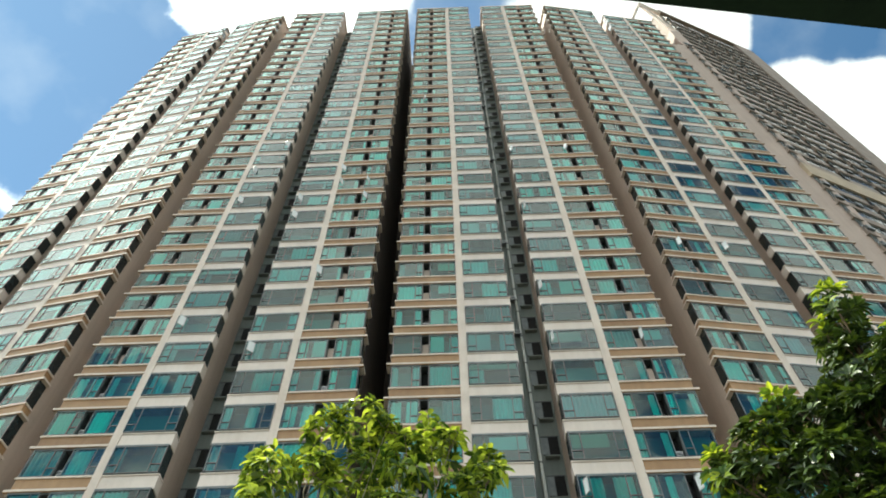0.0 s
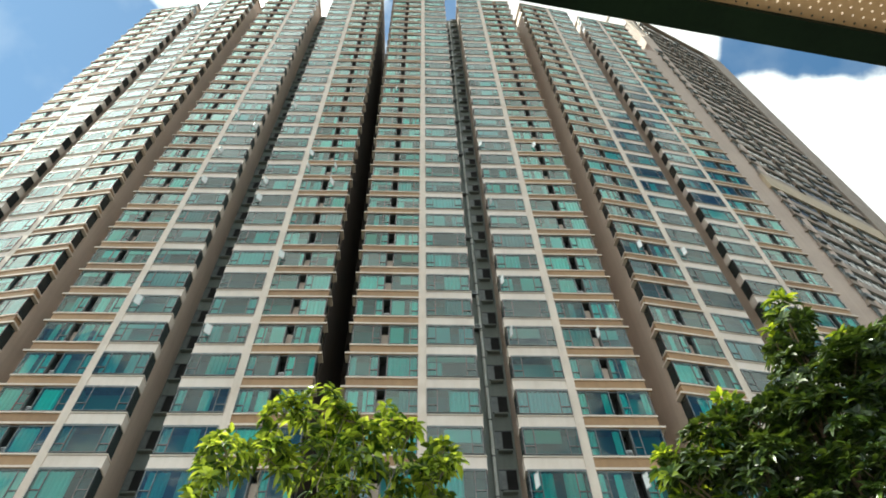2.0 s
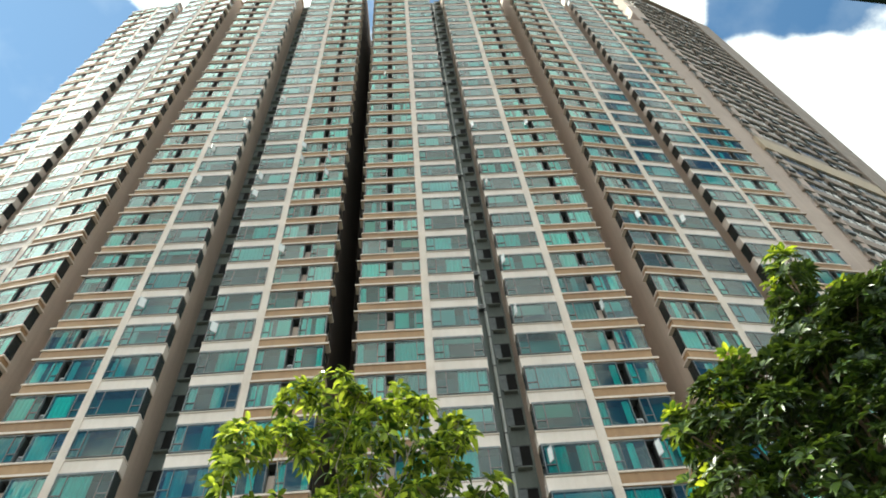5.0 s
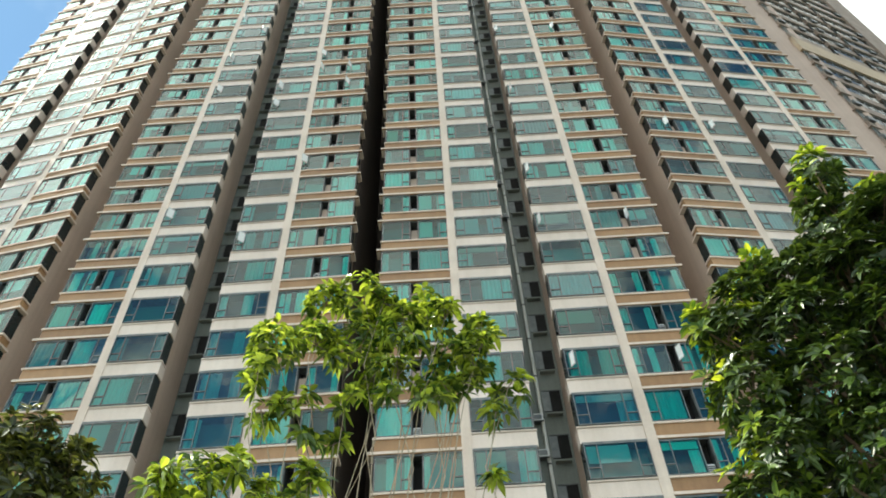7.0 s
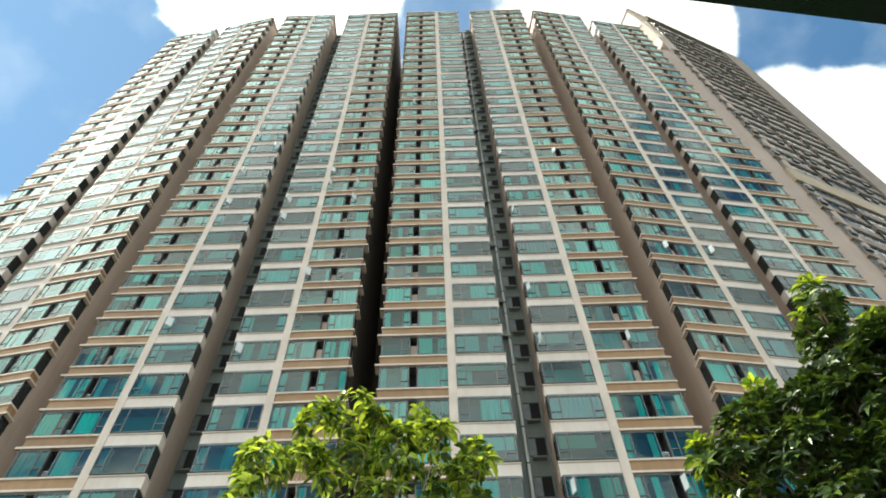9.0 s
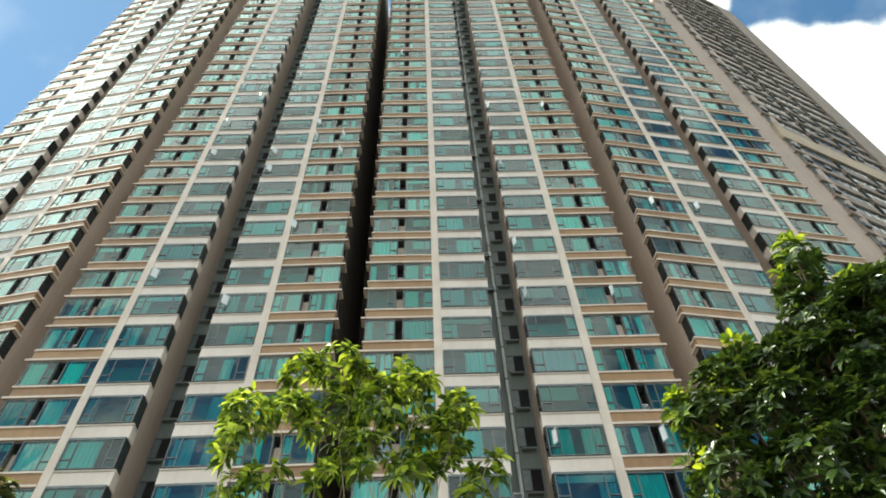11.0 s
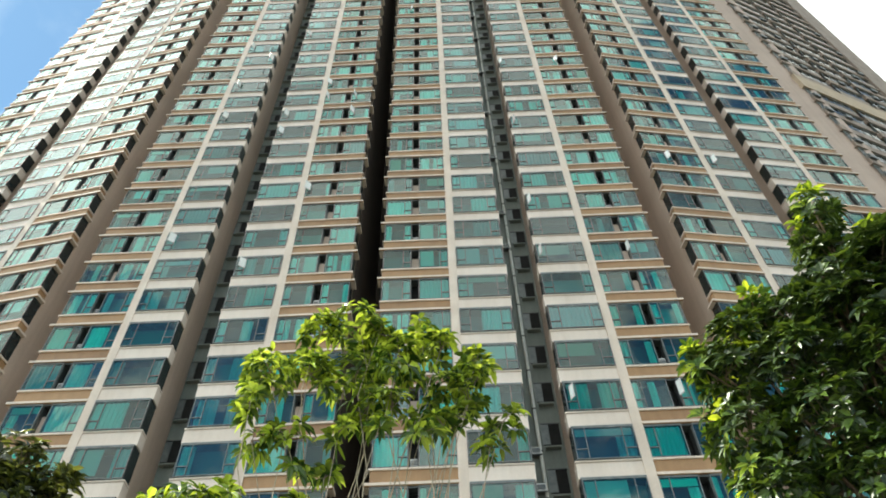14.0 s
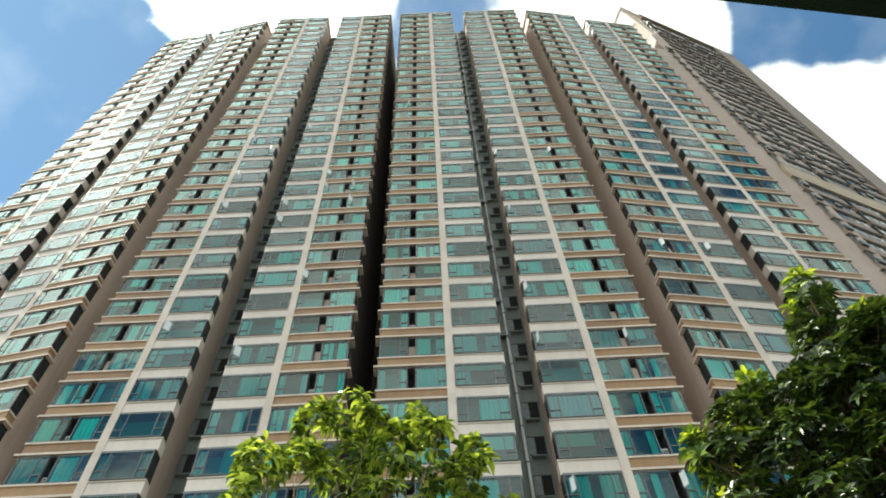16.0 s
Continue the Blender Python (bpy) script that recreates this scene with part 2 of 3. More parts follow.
CURTAIN = per_object("curtain_cloth", [(0.85, 0.87, 0.84), (0.74, 0.78, 0.77), (0.28, 0.34, 0.38), (0.82, 0.85, 0.83), (0.5, 0.57, 0.6), (0.88, 0.88, 0.84), (0.66, 0.7, 0.66)], offset=0.37)
ROLLER = per_object("roller_cloth", [(0.8, 0.78, 0.72), (0.6, 0.6, 0.58), (0.5, 0.44, 0.36), (0.75, 0.78, 0.8)], offset=0.11)
LEAF = leaf_material("fresh_leaf", (0.03, 0.075, 0.01), (0.47, 0.61, 0.06), 0.35, 0.22)
# Shaded and sunlit greens for the right tree, light put into the colour.
LEAF_SHADED = leaf_material("shaded_leaf", (0.016, 0.037, 0.008), (0.12, 0.2, 0.02), 0.17, 0.36)
LEAF_SUNLIT = leaf_material("sunlit_leaf", (0.04, 0.1, 0.008), (0.4, 0.52, 0.035), 0.4, 0.45)
LEAF_OLIVE = leaf_material("olive_leaf", (0.014, 0.024, 0.007), (0.2, 0.235, 0.04), 0.24, 0.3)
BARK = surface("bark", (0.1, 0.07, 0.05), (0.3, 0.215, 0.15), 6, 0.9, bump=0.6, grain=60)
TWIG = surface("pale_twig", (0.28, 0.22, 0.155), (0.52, 0.44, 0.33), 9, 0.8)
BEAM = surface("dark_green_paint", (0.003, 0.009, 0.004), (0.008, 0.019, 0.008), 3, 0.8, 0.0, 0.05)
BEAM.node_tree.nodes["Principled BSDF"].inputs["Specular IOR Level"].default_value = 0.12
HOLE_BACKING = leaf_material("milky_hole_backing", (0.5, 0.42, 0.3), (0.56, 0.47, 0.34), 0.3, 0.4)
SOFFIT = surface("brown_soffit_sheet", (0.42, 0.25, 0.11), (0.54, 0.345, 0.175), 2.0, 0.6, bump=0.05)
PAVING = surface("paving", (0.2, 0.19, 0.18), (0.34, 0.32, 0.3), 1.5, 0.85)
GROUND = surface("ground", (0.05, 0.06, 0.045), (0.11, 0.11, 0.09), 0.4, 0.9)


# ---- mesh helpers ----
class Solid:
    """Collects boxes and faces with their materials, and becomes one mesh."""

    def __init__(self, flip=0.0):
        self.v, self.f, self.m, self.mats, self.flip = [], [], [], [], flip

    def slot(self, mat):
        if mat not in self.mats:
            self.mats.append(mat)
        return self.mats.index(mat)

    def box(self, x0, x1, y0, y1, z0, z1, mat):
        if self.flip:
            x0, x1 = self.flip - x1, self.flip - x0
        n = len(self.v)
        self.v += [(x, y, z) for z in (z0, z1) for y in (y0, y1) for x in (x0, x1)]
        for q in ((0, 2, 3, 1), (4, 5, 7, 6), (0, 1, 5, 4), (2, 6, 7, 3), (0, 4, 6, 2), (1, 3, 7, 5)):
            self.f.append([n + i for i in q])
            self.m.append(self.slot(mat))

    def sheet(self, pts, mat):
        if self.flip:
            pts = [(self.flip - x, y, z) for x, y, z in reversed(pts)]
        n = len(self.v)
        self.v += pts
        self.f.append([n + i for i in range(len(pts))])
        self.m.append(self.slot(mat))

    def tube(self, pts, radii, mat, sides=6):
        rings = []
        for i, (p, r) in enumerate(zip(pts, radii)):
            a = Vector(pts[max(i - 1, 0)])
            b = Vector(pts[min(i + 1, len(pts) - 1)])
            q = (b - a).to_track_quat("Z", "Y")
            ring = []
            for s in range(sides):
                t = 2 * math.pi * s / sides
                ring.append(len(self.v))
                self.v.append(tuple(Vector(p) + q @ Vector((r * math.cos(t), r * math.sin(t), 0))))
            rings.append(ring)
        for a, b in zip(rings, rings[1:]):
            for s in range(sides):
                self.f.append([a[s], a[(s + 1) % sides], b[(s + 1) % sides], b[s]])
                self.m.append(self.slot(mat))
        for ring in (rings[0][::-1], rings[-1]):
            self.f.append(ring)
            self.m.append(self.slot(mat))

    def mesh(self, name):
        me = bpy.data.meshes.new(name)
        me.from_pydata(self.v, [], self.f)
        for mat in self.mats:
            me.materials.append(mat)
        me.polygons.foreach_set("material_index", self.m)
        me.update()
        return me


def place(name, mesh, m=None, parent=None, label=""):
    ob = new(name, mesh)
    ob.parent = parent
    if m is not None:
        ob.matrix_basis = m
    if label:
        ob["label"] = label
    return ob


# ---- ground ----
g = Solid()
g.sheet([(-2500, -2500, 0), (2500, -2500, 0), (2500, 2500, 0), (-2500, 2500, 0)], GROUND)
tagged(place("ground", g.mesh("ground")), "dark ground of asphalt and planting round the estate", "ground", kind="structure")
g = Solid()
g.box(-30, 30, -6, 4.5, 0.004, 0.12, PAVING)
tagged(place("pavement", g.mesh("pavement")), "raised grey pavement under the walkway roof", "pavement", kind="structure")

# ---- the apartment block ----
H = 2.8                      # storey; the low ones are a little taller
Z0 = 26.22                   # underside of the spandrel of storey 0
LOW, TOP = -5, 33            # storeys with windows
ROOF = 118.1
WIDE = 8.2                   # one column of flats: brown windows 4.5, pier 0.5, living window 3.2
COLUMNS = [                  # left end, right end of the front, and whether the brown windows are at the left end
    ((-43.3, 32.25), (-35.4, 31.05), True), ((-33.9, 30.8), (-26.0, 29.6), False),
    ((-24.1, 29.5), (-16.2, 29.6), True), ((-14.1, 29.7), (-6.1, 29.72), False),
    ((-4.7, 29.7), (3.5, 29.85), True), ((5.4, 29.9), (13.65, 30.0), False),
    ((15.4, 30.2), (23.3, 31.55), True), ((25.05, 32.2), (33.2, 33.65), False)]


def level(k):
    """Height of the underside of the spandrel of storey k."""
    return Z0 + k * H - (0.09 * (3.5 - k) if k < 3.5 else 0.0)


def white_spandrel(flip):
    s = Solid(flip)
    s.box(4.98, 8.16, 0.09, 0.78, 0.0, 0.84, WHITE)
    s.box(4.98, 8.19, 0.04, 0.78, 0.86, 0.95, WHITE)
    # Dark strip stands in for the shadow under the spandrel.
    s.box(4.98, 8.05, 0.05, 0.7, -0.15, 0.0, FRAME)
    return s.mesh("white_spandrel")


def brown_spandrel(flip):
    s = Solid(flip)
    s.box(0.0, 4.52, -0.02, 0.78, 0.0, 0.14, CREAM)
    # Brown skin puts the shade of the ledge's underside into its colour.
    s.box(0.02, 4.52, 0.0, 0.1, -0.03, 0.0, BROWN)
    s.box(0.28, 4.52, 0.1, 0.78, 0.14, 0.84, BROWN)
    s.box(0.2, 4.52, 0.03, 0.78, 0.84, 0.95, CREAM)
    # Dark strip in place of the shadow below the bottom ledge.
    s.box(0.3, 4.52, 0.1, 0.7, -0.14, 0.0, FRAME)
    return s.mesh("brown_spandrel")


Z_SILL, Z_HEAD = 0.95, 2.8


def frame_mesh(flip, x0, x1, y, bars, rails):
    """Frame of one window in one piece: head, sill, jambs, mullions and the rails of its narrow sashes."""
    s, t, z0, z1 = Solid(flip), 0.042, Z_SILL, Z_HEAD
    xs = sorted([x0, x0 + t, x1 - t, x1] + [b + d for b in bars for d in (-t / 2, t / 2)])
    # The deep head takes the place of the lintel's shadow at the top.
    zs = [z0, z0 + t, 1.47, 1.52, z1 - 0.13, z1]
    nx, nz = len(xs) - 1, len(zs) - 1

    def solid(i, j):
        if not (0 <= i < nx and 0 <= j < nz):
            return False
        mid = (xs[i] + xs[i + 1]) / 2
        upright = xs[i + 1] - xs[i] < t * 1.2
        return upright or j in (0, nz - 1) or (j == 2 and any(a < mid < c for a, c in rails))

    s.v = [((flip - x if flip else x), yy, z) for yy in (y - 0.03, y + 0.06) for z in zs for x in xs]
    at = lambda i, j, back: back * (nx + 1) * (nz + 1) + j * (nx + 1) + i
    k = s.slot(SASH_METAL)
    for i in range(nx):
        for j in range(nz):
            if not solid(i, j):
                continue
            for back in (0, 1):
                s.f.append([at(i, j, back), at(i + 1, j, back), at(i + 1, j + 1, back), at(i, j + 1, back)])
            for di, dj, a, c in ((-1, 0, (i, j), (i, j + 1)), (1, 0, (i + 1, j), (i + 1, j + 1)), (0, -1, (i, j), (i + 1, j)), (0, 1, (i, j + 1), (i + 1, j + 1))):
                if not solid(i + di, j + dj):
                    s.f.append([at(*a, 0), at(*c, 0), at(*c, 1), at(*a, 1)])
    s.m = [k] * len(s.f)
    return s.mesh("window_frame")


def flat_mesh(name, flip, x0, x1, y, mat):
    s = Solid(flip)
    s.sheet([(x0, y, Z_SILL), (x1, y, Z_SILL), (x1, y, Z_HEAD), (x0, y, Z_HEAD)], mat)
    return s.mesh(name)


def curtain_mesh(flip, y, drapes, roller=None):
    """Cloth behind one window: pleated drapes, each from a to b and down to z, and sometimes a roller cloth pulled part
    way.
    """
    s = Solid(flip)
    for a, b, low in drapes:
        n = max(2, int((b - a) / 0.13))
        n += n % 2
        for i in range(n):
            xa, xb = a + (b - a) * i / n, a + (b - a) * (i + 1) / n
            ya, yb = (y, y + 0.07) if i % 2 else (y + 0.07, y)
            s.sheet([(xa, ya, low), (xb, yb, low), (xb, yb, Z_HEAD), (xa, ya, Z_HEAD)], CURTAIN)
    if roller:
        a, b, low = roller
        s.box(a, b, y - 0.03, y - 0.02, low, Z_HEAD, ROLLER)
        s.box(a, b, y - 0.045, y - 0.02, low - 0.04, low, FRAME)
    return s.mesh("curtain")


def side_mesh(flip, x0, x1, y0):
    s = Solid(flip)
    s.box(x0, x1, y0, 0.78, Z_SILL, Z_HEAD, SIDEGLASS)
    return s.mesh("side_pane")


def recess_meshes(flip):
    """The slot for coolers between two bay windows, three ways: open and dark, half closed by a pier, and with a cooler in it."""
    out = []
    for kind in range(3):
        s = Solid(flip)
        # Near-black back sheet stands in for shade deep in the slot.
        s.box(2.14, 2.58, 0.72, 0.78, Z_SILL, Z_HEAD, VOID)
        if kind == 1:
            s.box(2.14, 2.58, 0.42, 0.72, Z_SILL, 2.2, BEIGE)
        if kind == 2:
            s.box(2.18, 2.54, 0.3, 0.7, 1.0, 1.5, METAL)
            for j in range(4):
                s.box(2.2, 2.52, 0.28, 0.3, 1.06 + 0.1 * j, 1.11 + 0.1 * j, FRAME)
        s.box(2.1, 2.14, 0.16, 0.78, Z_SILL, Z_HEAD, FRAME)
        s.box(2.58, 2.62, 0.16, 0.78, Z_SILL, Z_HEAD, FRAME)
        out.append(s.mesh("cooler_recess"))
    return out


def window_kit(flip):
    kit = []
    low = Z_SILL
    for x0, x1, y, bars, rails in (
            (5.02, 8.06, 0.0, (5.62, 7.45), ((5.06, 5.6), (7.47, 8.02))),
            (0.32, 2.1, 0.08, (1.6,), ((1.62, 2.06),)),
            (2.62, 4.5, 0.08, (4.0,), ((4.02, 4.46),))):
        w, c = x1 - x0, y + 0.09
        at = lambda a, b, z=low: (x0 + 0.06 + (w - 0.12) * a, x0 + 0.06 + (w - 0.12) * b, z)
        cloths = [curtain_mesh(flip, c, [at(0, 1)]), curtain_mesh(flip, c, [at(0, 0.62)]), curtain_mesh(flip, c, [at(0.42, 1)]),
                  curtain_mesh(flip, c, [at(0, 0.22), at(0.76, 1)]), curtain_mesh(flip, c, [at(0.05, 0.4), at(0.58, 0.96)]), curtain_mesh(flip, c, [at(0, 0.16)]),
                  curtain_mesh(flip, c, [at(0.82, 1), at(0.3, 0.52)]), curtain_mesh(flip, c + 0.05, [at(0.0, 0.3)], at(0.02, 0.98, 2.25)),
                  curtain_mesh(flip, c + 0.05, [], at(0.3, 0.98, 1.75)), curtain_mesh(flip, c + 0.05, [at(0.7, 1)], at(0.02, 0.5, 1.2))]
        kit.append((frame_mesh(flip, x0, x1, y, bars, rails), flat_mesh("pane", flip, x0, x1, y, LIVING_GLASS if x0 > 4.6 else GLASS),
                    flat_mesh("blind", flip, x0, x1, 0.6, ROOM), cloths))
    return kit


def column_body(flip, base):
    s = Solid(flip)
    s.box(0.3, 7.95, 0.78, 12.0, 0.0, ROOF - 0.35, BEIGE)
    s.box(0.3, 7.95, 0.2, 0.78, 0.0, base, CREAM)
    return s.mesh("wall")


def pier_body(flip, base):
    s = Solid(flip)
    s.box(4.5, 5.0, 0.03, 0.78, base, ROOF - 0.35, CREAM)
    return s.mesh("pier")


def roof_slab(flip):
    s = Solid(flip)
    s.box(0.05, 8.2, 0.0, 12.0, ROOF - 0.35, ROOF, CREAM)
    return s.mesh("roof_slab")


BASE = level(LOW)
rng = random.Random(7)
shapes = {}
for left in (True, False):
    flip = 0.0 if left else WIDE
    shapes[left] = dict(white=white_spandrel(flip), brown=brown_spandrel(flip), body=column_body(flip, BASE), pier=pier_body(flip, BASE),
                        roof=roof_slab(flip), kit=window_kit(flip), recess=recess_meshes(flip),
                        sides=(side_mesh(flip, 8.06, 8.1, 0.0), side_mesh(flip, 0.28, 0.32, 0.08), None))
towers = []
for (ax, ay), (bx, by), left in COLUMNS:
    length, turn = math.hypot(bx - ax, by - ay), math.degrees(math.atan2(by - ay, bx - ax))
    tower = tagged(new("apartment_tower"), "tall cream and brown apartment tower with teal bay windows", "building", "row of joined towers")
    tower.matrix_basis = pose(ax, ay, 0, 0, 0, turn) @ Matrix.Diagonal((length / WIDE, 1, 1, 1))
    towers.append(tower)
    sh = shapes[left]
    place("wall", sh["body"], None, tower, "beige tiled wall")
    place("pier", sh["pier"], None, tower, "pale pier running up the front")
    place("roof_slab", sh["roof"], None, tower)
    for k in range(LOW, TOP):
        z = level(k)
        zm = pose(0, 0, z) @ Matrix.Diagonal((1, 1, (level(k + 1) - z) / H if k < TOP - 1 else 0.68, 1))
        place("white_spandrel", sh["white"], pose(0, 0, z), tower)
        place("brown_spandrel", sh["brown"], pose(0, 0, z), tower, "brown tiled panel between pale ledges")
        place("cooler_recess", sh["recess"][rng.choice((0, 1, 1, 1, 2, 2))], zm, tower)
        for (fr, pane, blind, curtains), side in zip(sh["kit"], sh["sides"]):
            w = place("window", fr, zm, tower)
            place("pane", pane, None, w, "teal tinted glass")
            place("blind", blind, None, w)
            if rng.random() < 0.92:
                place("curtain", rng.choice(curtains), None, w)
            if side:
                place("side_pane", side, None, w, "dark side light")

# added panel in the deep slot between the two middle towers, coloured with its shade
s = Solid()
s.box(8.0, 8.02, 0.9, 11.9, BASE, ROOF - 0.4, SLOT_SHADE)
place("slot_lining", s.mesh("slot_lining"), None, towers[3], "added panel with the deep slot's shade in its colour")

# end wall that closes the row
for x0, x1, depth, top in ((10.9, 12.45, 0.75, 116.7), (8.7, 10.9, 0.752, 108.8), (7.96, 8.7, 2.2, 108.8)):
    s = Solid()
    s.box(x0, x1, depth, 12.0, 0.0, top, END_TILE)
    place("end_wall", s.mesh("end_wall"), None, towers[-1], "plain beige tiled end wall")

# ---- recesses between the towers ----
RECESS = [  # between which towers, how deep, wall material, label
    (0, 4.0, BEIGE, "shaded beige wall at the back of a recess"), (1, 5.0, BEIGE, "shaded beige wall at the back of a recess"),
    (2, 3.4, GREY, "grey wall with dark windows at the back of a recess"), (3, 10.0, SLOT_SHADE, "wall closing a deep narrow slot, coloured with its shade"),
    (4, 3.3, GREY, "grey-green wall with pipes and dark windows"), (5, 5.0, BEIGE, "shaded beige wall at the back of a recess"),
    (6, 4.5, BEIGE, "shaded beige wall at the back of a recess")]
s = Solid()
# The opening's darkness is painted on as a near-black sheet.
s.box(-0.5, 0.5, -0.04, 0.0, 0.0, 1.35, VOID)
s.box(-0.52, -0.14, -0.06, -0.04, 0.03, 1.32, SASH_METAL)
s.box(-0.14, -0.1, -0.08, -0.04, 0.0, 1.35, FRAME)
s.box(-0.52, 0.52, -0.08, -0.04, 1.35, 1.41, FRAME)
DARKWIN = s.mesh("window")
s = Solid()
s.box(-0.42, 0.42, -0.3, 0.0, 0.0, 0.1, GREY)
LEDGE = s.mesh("ledge")
for n, (i, deep, mat, label) in enumerate(RECESS, 1):
    a, b = COLUMNS[i][1], COLUMNS[i + 1][0]
    y = (a[1] + b[1]) / 2 + deep
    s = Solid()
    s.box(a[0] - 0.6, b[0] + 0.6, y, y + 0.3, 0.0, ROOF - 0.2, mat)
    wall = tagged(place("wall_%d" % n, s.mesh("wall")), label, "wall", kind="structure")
    if i in (2, 4):
        x = -15.95 if i == 2 else 4.98
        for k in range(LOW, TOP):
            place("window", DARKWIN, pose(x, y, level(k) + 1.2), wall)
            place("ledge", LEDGE, pose(x, y, level(k) + 0.9), wall)


s = Solid()
s.box(-0.28, 0.28, -0.34, 0.0, 0.0, 0.42, METAL)
s.box(-0.22, 0.22, -0.36, -0.34, 0.06, 0.36, FRAME)
COOLER = s.mesh("body")
s = Solid()
s.box(-0.32, 0.32, -0.36, 0.0, -0.06, 0.0, FRAME)
SHELF = s.mesh("shelf")
for k in range(LOW, TOP):
    if rng.random() < 0.45:
        c = tagged(new("air_conditioner"), "pale air conditioner on a dark bracket shelf", "air conditioner", "coolers in the pipe recess")
        c.location = (3.98, 33.175, level(k) + rng.choice((0.5, 1.2, 1.7)))
        place("body", COOLER, None, c)
        place("shelf", SHELF, None, c)


def drain_pipe(x, y, r):
    s = Solid()
    s.tube([(0, 0, 0), (0, 0, ROOF - 1.5)], (r, r), PIPE, 8)
    pipe = tagged(place("drain_pipe", s.mesh("pipe"), pose(x, y, 0)), "grey galvanised drain pipe fixed to a recess wall", "pipe", "drain pipes")
    c = Solid()
    c.box(-r - 0.012, r + 0.012, -r - 0.012, r + 0.14, -0.035, 0.035, FRAME)
    m = c.mesh("bracket")
    for k in range(LOW, TOP):
        place("bracket", m, pose(0, 0, Z0 + k * H + 0.3), pipe)


drain_pipe(4.24, 32.98, 0.1)

# ---- the taller wing beyond the end wall ----
WING_TOP, WING_LONG = 129.3, 20.0
wing = tagged(new("apartment_wing"), "taller brown-grey apartment wing with rows of ledged windows", "building")
wing.matrix_basis = pose(37.35, 35.05, 0, 0, 0, 25)
s = Solid()
s.box(0.0, WING_LONG, 0.6, 14.0, 0.0, WING_TOP, WINGWALL)
place("wall", s.mesh("wall"), None, wing, "brown-grey tiled wall")
s = Solid()
s.box(15.9, WING_LONG, 0.0, 0.6, 0.0, WING_TOP, WINGWALL)
place("end_pier", s.mesh("end_pier"), None, wing, "plain grey-brown end strip")
s = Solid()
s.box(-0.1, WING_LONG, -0.02, 14.0, WING_TOP, WING_TOP + 0.5, WINGWALL)
place("roof_slab", s.mesh("roof_slab"), None, wing)
s = Solid()
s.box(-1.5, -0.002, 0.6, 14.0, 0.0, 107.5, WINGWALL)
place("return_wall", s.mesh("return_wall"), None, wing, "brown-grey tiled wall")
SEG = ((-1.45, 0.02, 30), (0.1, 4.6, 36), (5.2, 9.7, 36), (10.3, 15.8, 36))
for x0, x1, top in SEG:
    led = Solid()
    led.box(x0, x1, 0.12, 0.6, 0.0, 0.12, WINGLEDGE)
    led.box(x0 + 0.2, x1 - 0.2, 0.2, 0.6, 0.12, 1.3, WINGWALL)
    led = led.mesh("spandrel")
    fr = frame_mesh(0.0, x0 + 0.2, x1 - 0.2, 0.27, [x0 + 0.2 + (x1 - x0 - 0.4) * j / 4 for j in (1, 2, 3)], ())
    pn = Solid()
    pn.sheet([(x0 + 0.2, 0.27, 1.3), (x1 - 0.2, 0.27, 1.3), (x1 - 0.2, 0.27, 2.7), (x0 + 0.2, 0.27, 2.7)], WING_GLASS)
    pn = pn.mesh("pane")
    bl = Solid()
    bl.sheet([(x0 + 0.2, 0.56, 1.3), (x1 - 0.2, 0.56, 1.3), (x1 - 0.2, 0.56, 2.75), (x0 + 0.2, 0.56, 2.75)], ROOM)
    bl = bl.mesh("blind")
    ac = Solid()
    ac.box((x0 + x1) / 2 - 0.4, (x0 + x1) / 2 + 0.4, -0.02, 0.3, 0.95, 1.5, FRAME)
    ac = ac.mesh("cooler_box")
    for k in range(4, top):
        if k == 14:
            continue
        place("spandrel", led, pose(0, 0, Z0 + k * H), wing)
        w = place("window", fr, pose(0, 0, Z0 + k * H), wing)
        place("pane", pn, None, w)
        place("blind", bl, None, w)
        if rng.random() < 0.45:
            place("cooler_box", ac, pose(rng.uniform(-1, 1) * ((x1 - x0) / 2 - 0.6), 0, Z0 + k * H), wing, "dark air conditioner box")
s = Solid()
s.box(-1.45, 15.85, 0.1, 0.6, Z0 + 14 * H, Z0 + 15 * H - 0.05, TAN)
place("refuge_band", s.mesh("refuge_band"), None, wing, "plain tan band at a refuge storey")


def beam(name, a, b, r, mat, label):
    s = Solid()
    s.tube([(0, 0, 0), tuple(Vector(b) - Vector(a))], (r, r), mat, 4)
    return place(name, s.mesh(name), pose(*a), None, label)


crown = tagged(new("roof_frame"), "pale open steel frame crowning the roof corner", "frame")
crown.location = (29.8, 34.0, ROOF)
for a, b in (((29.8, 33.6, ROOF), (33.5, 33.6, 128.6)), ((33.5, 33.6, 128.6), (37.3, 35.4, 128.3)), ((33.5, 33.6, 128.6), (37.3, 35.6, 116.6))):
    o = beam("member", (0, 0, 0), tuple(Vector(b) - Vector(a)), 0.32, CREAM, "")
    o.parent = crown
    o.location = Vector(a) - crown.location

# ---- open casements that stand out from the windows ----
s = Solid()
for a, b, c, d in ((0, 0.05, 0, 1.0), (0.55, 0.6, 0, 1.0), (0.05, 0.55, 0, 0.05), (0.05, 0.55, 0.95, 1.0)):
    s.box(a, b, -0.02, 0.02, c, d, METAL)
SASH = s.mesh("open_sash")
s = Solid()
# Pale sheet puts the sky mirrored by an open pane into its colour.
s.sheet([(0.05, 0, 0.05), (0.55, 0, 0.05), (0.55, 0, 0.95), (0.05, 0, 0.95)], PALE)
SASH_PANE = s.mesh("sash_sky_sheet")
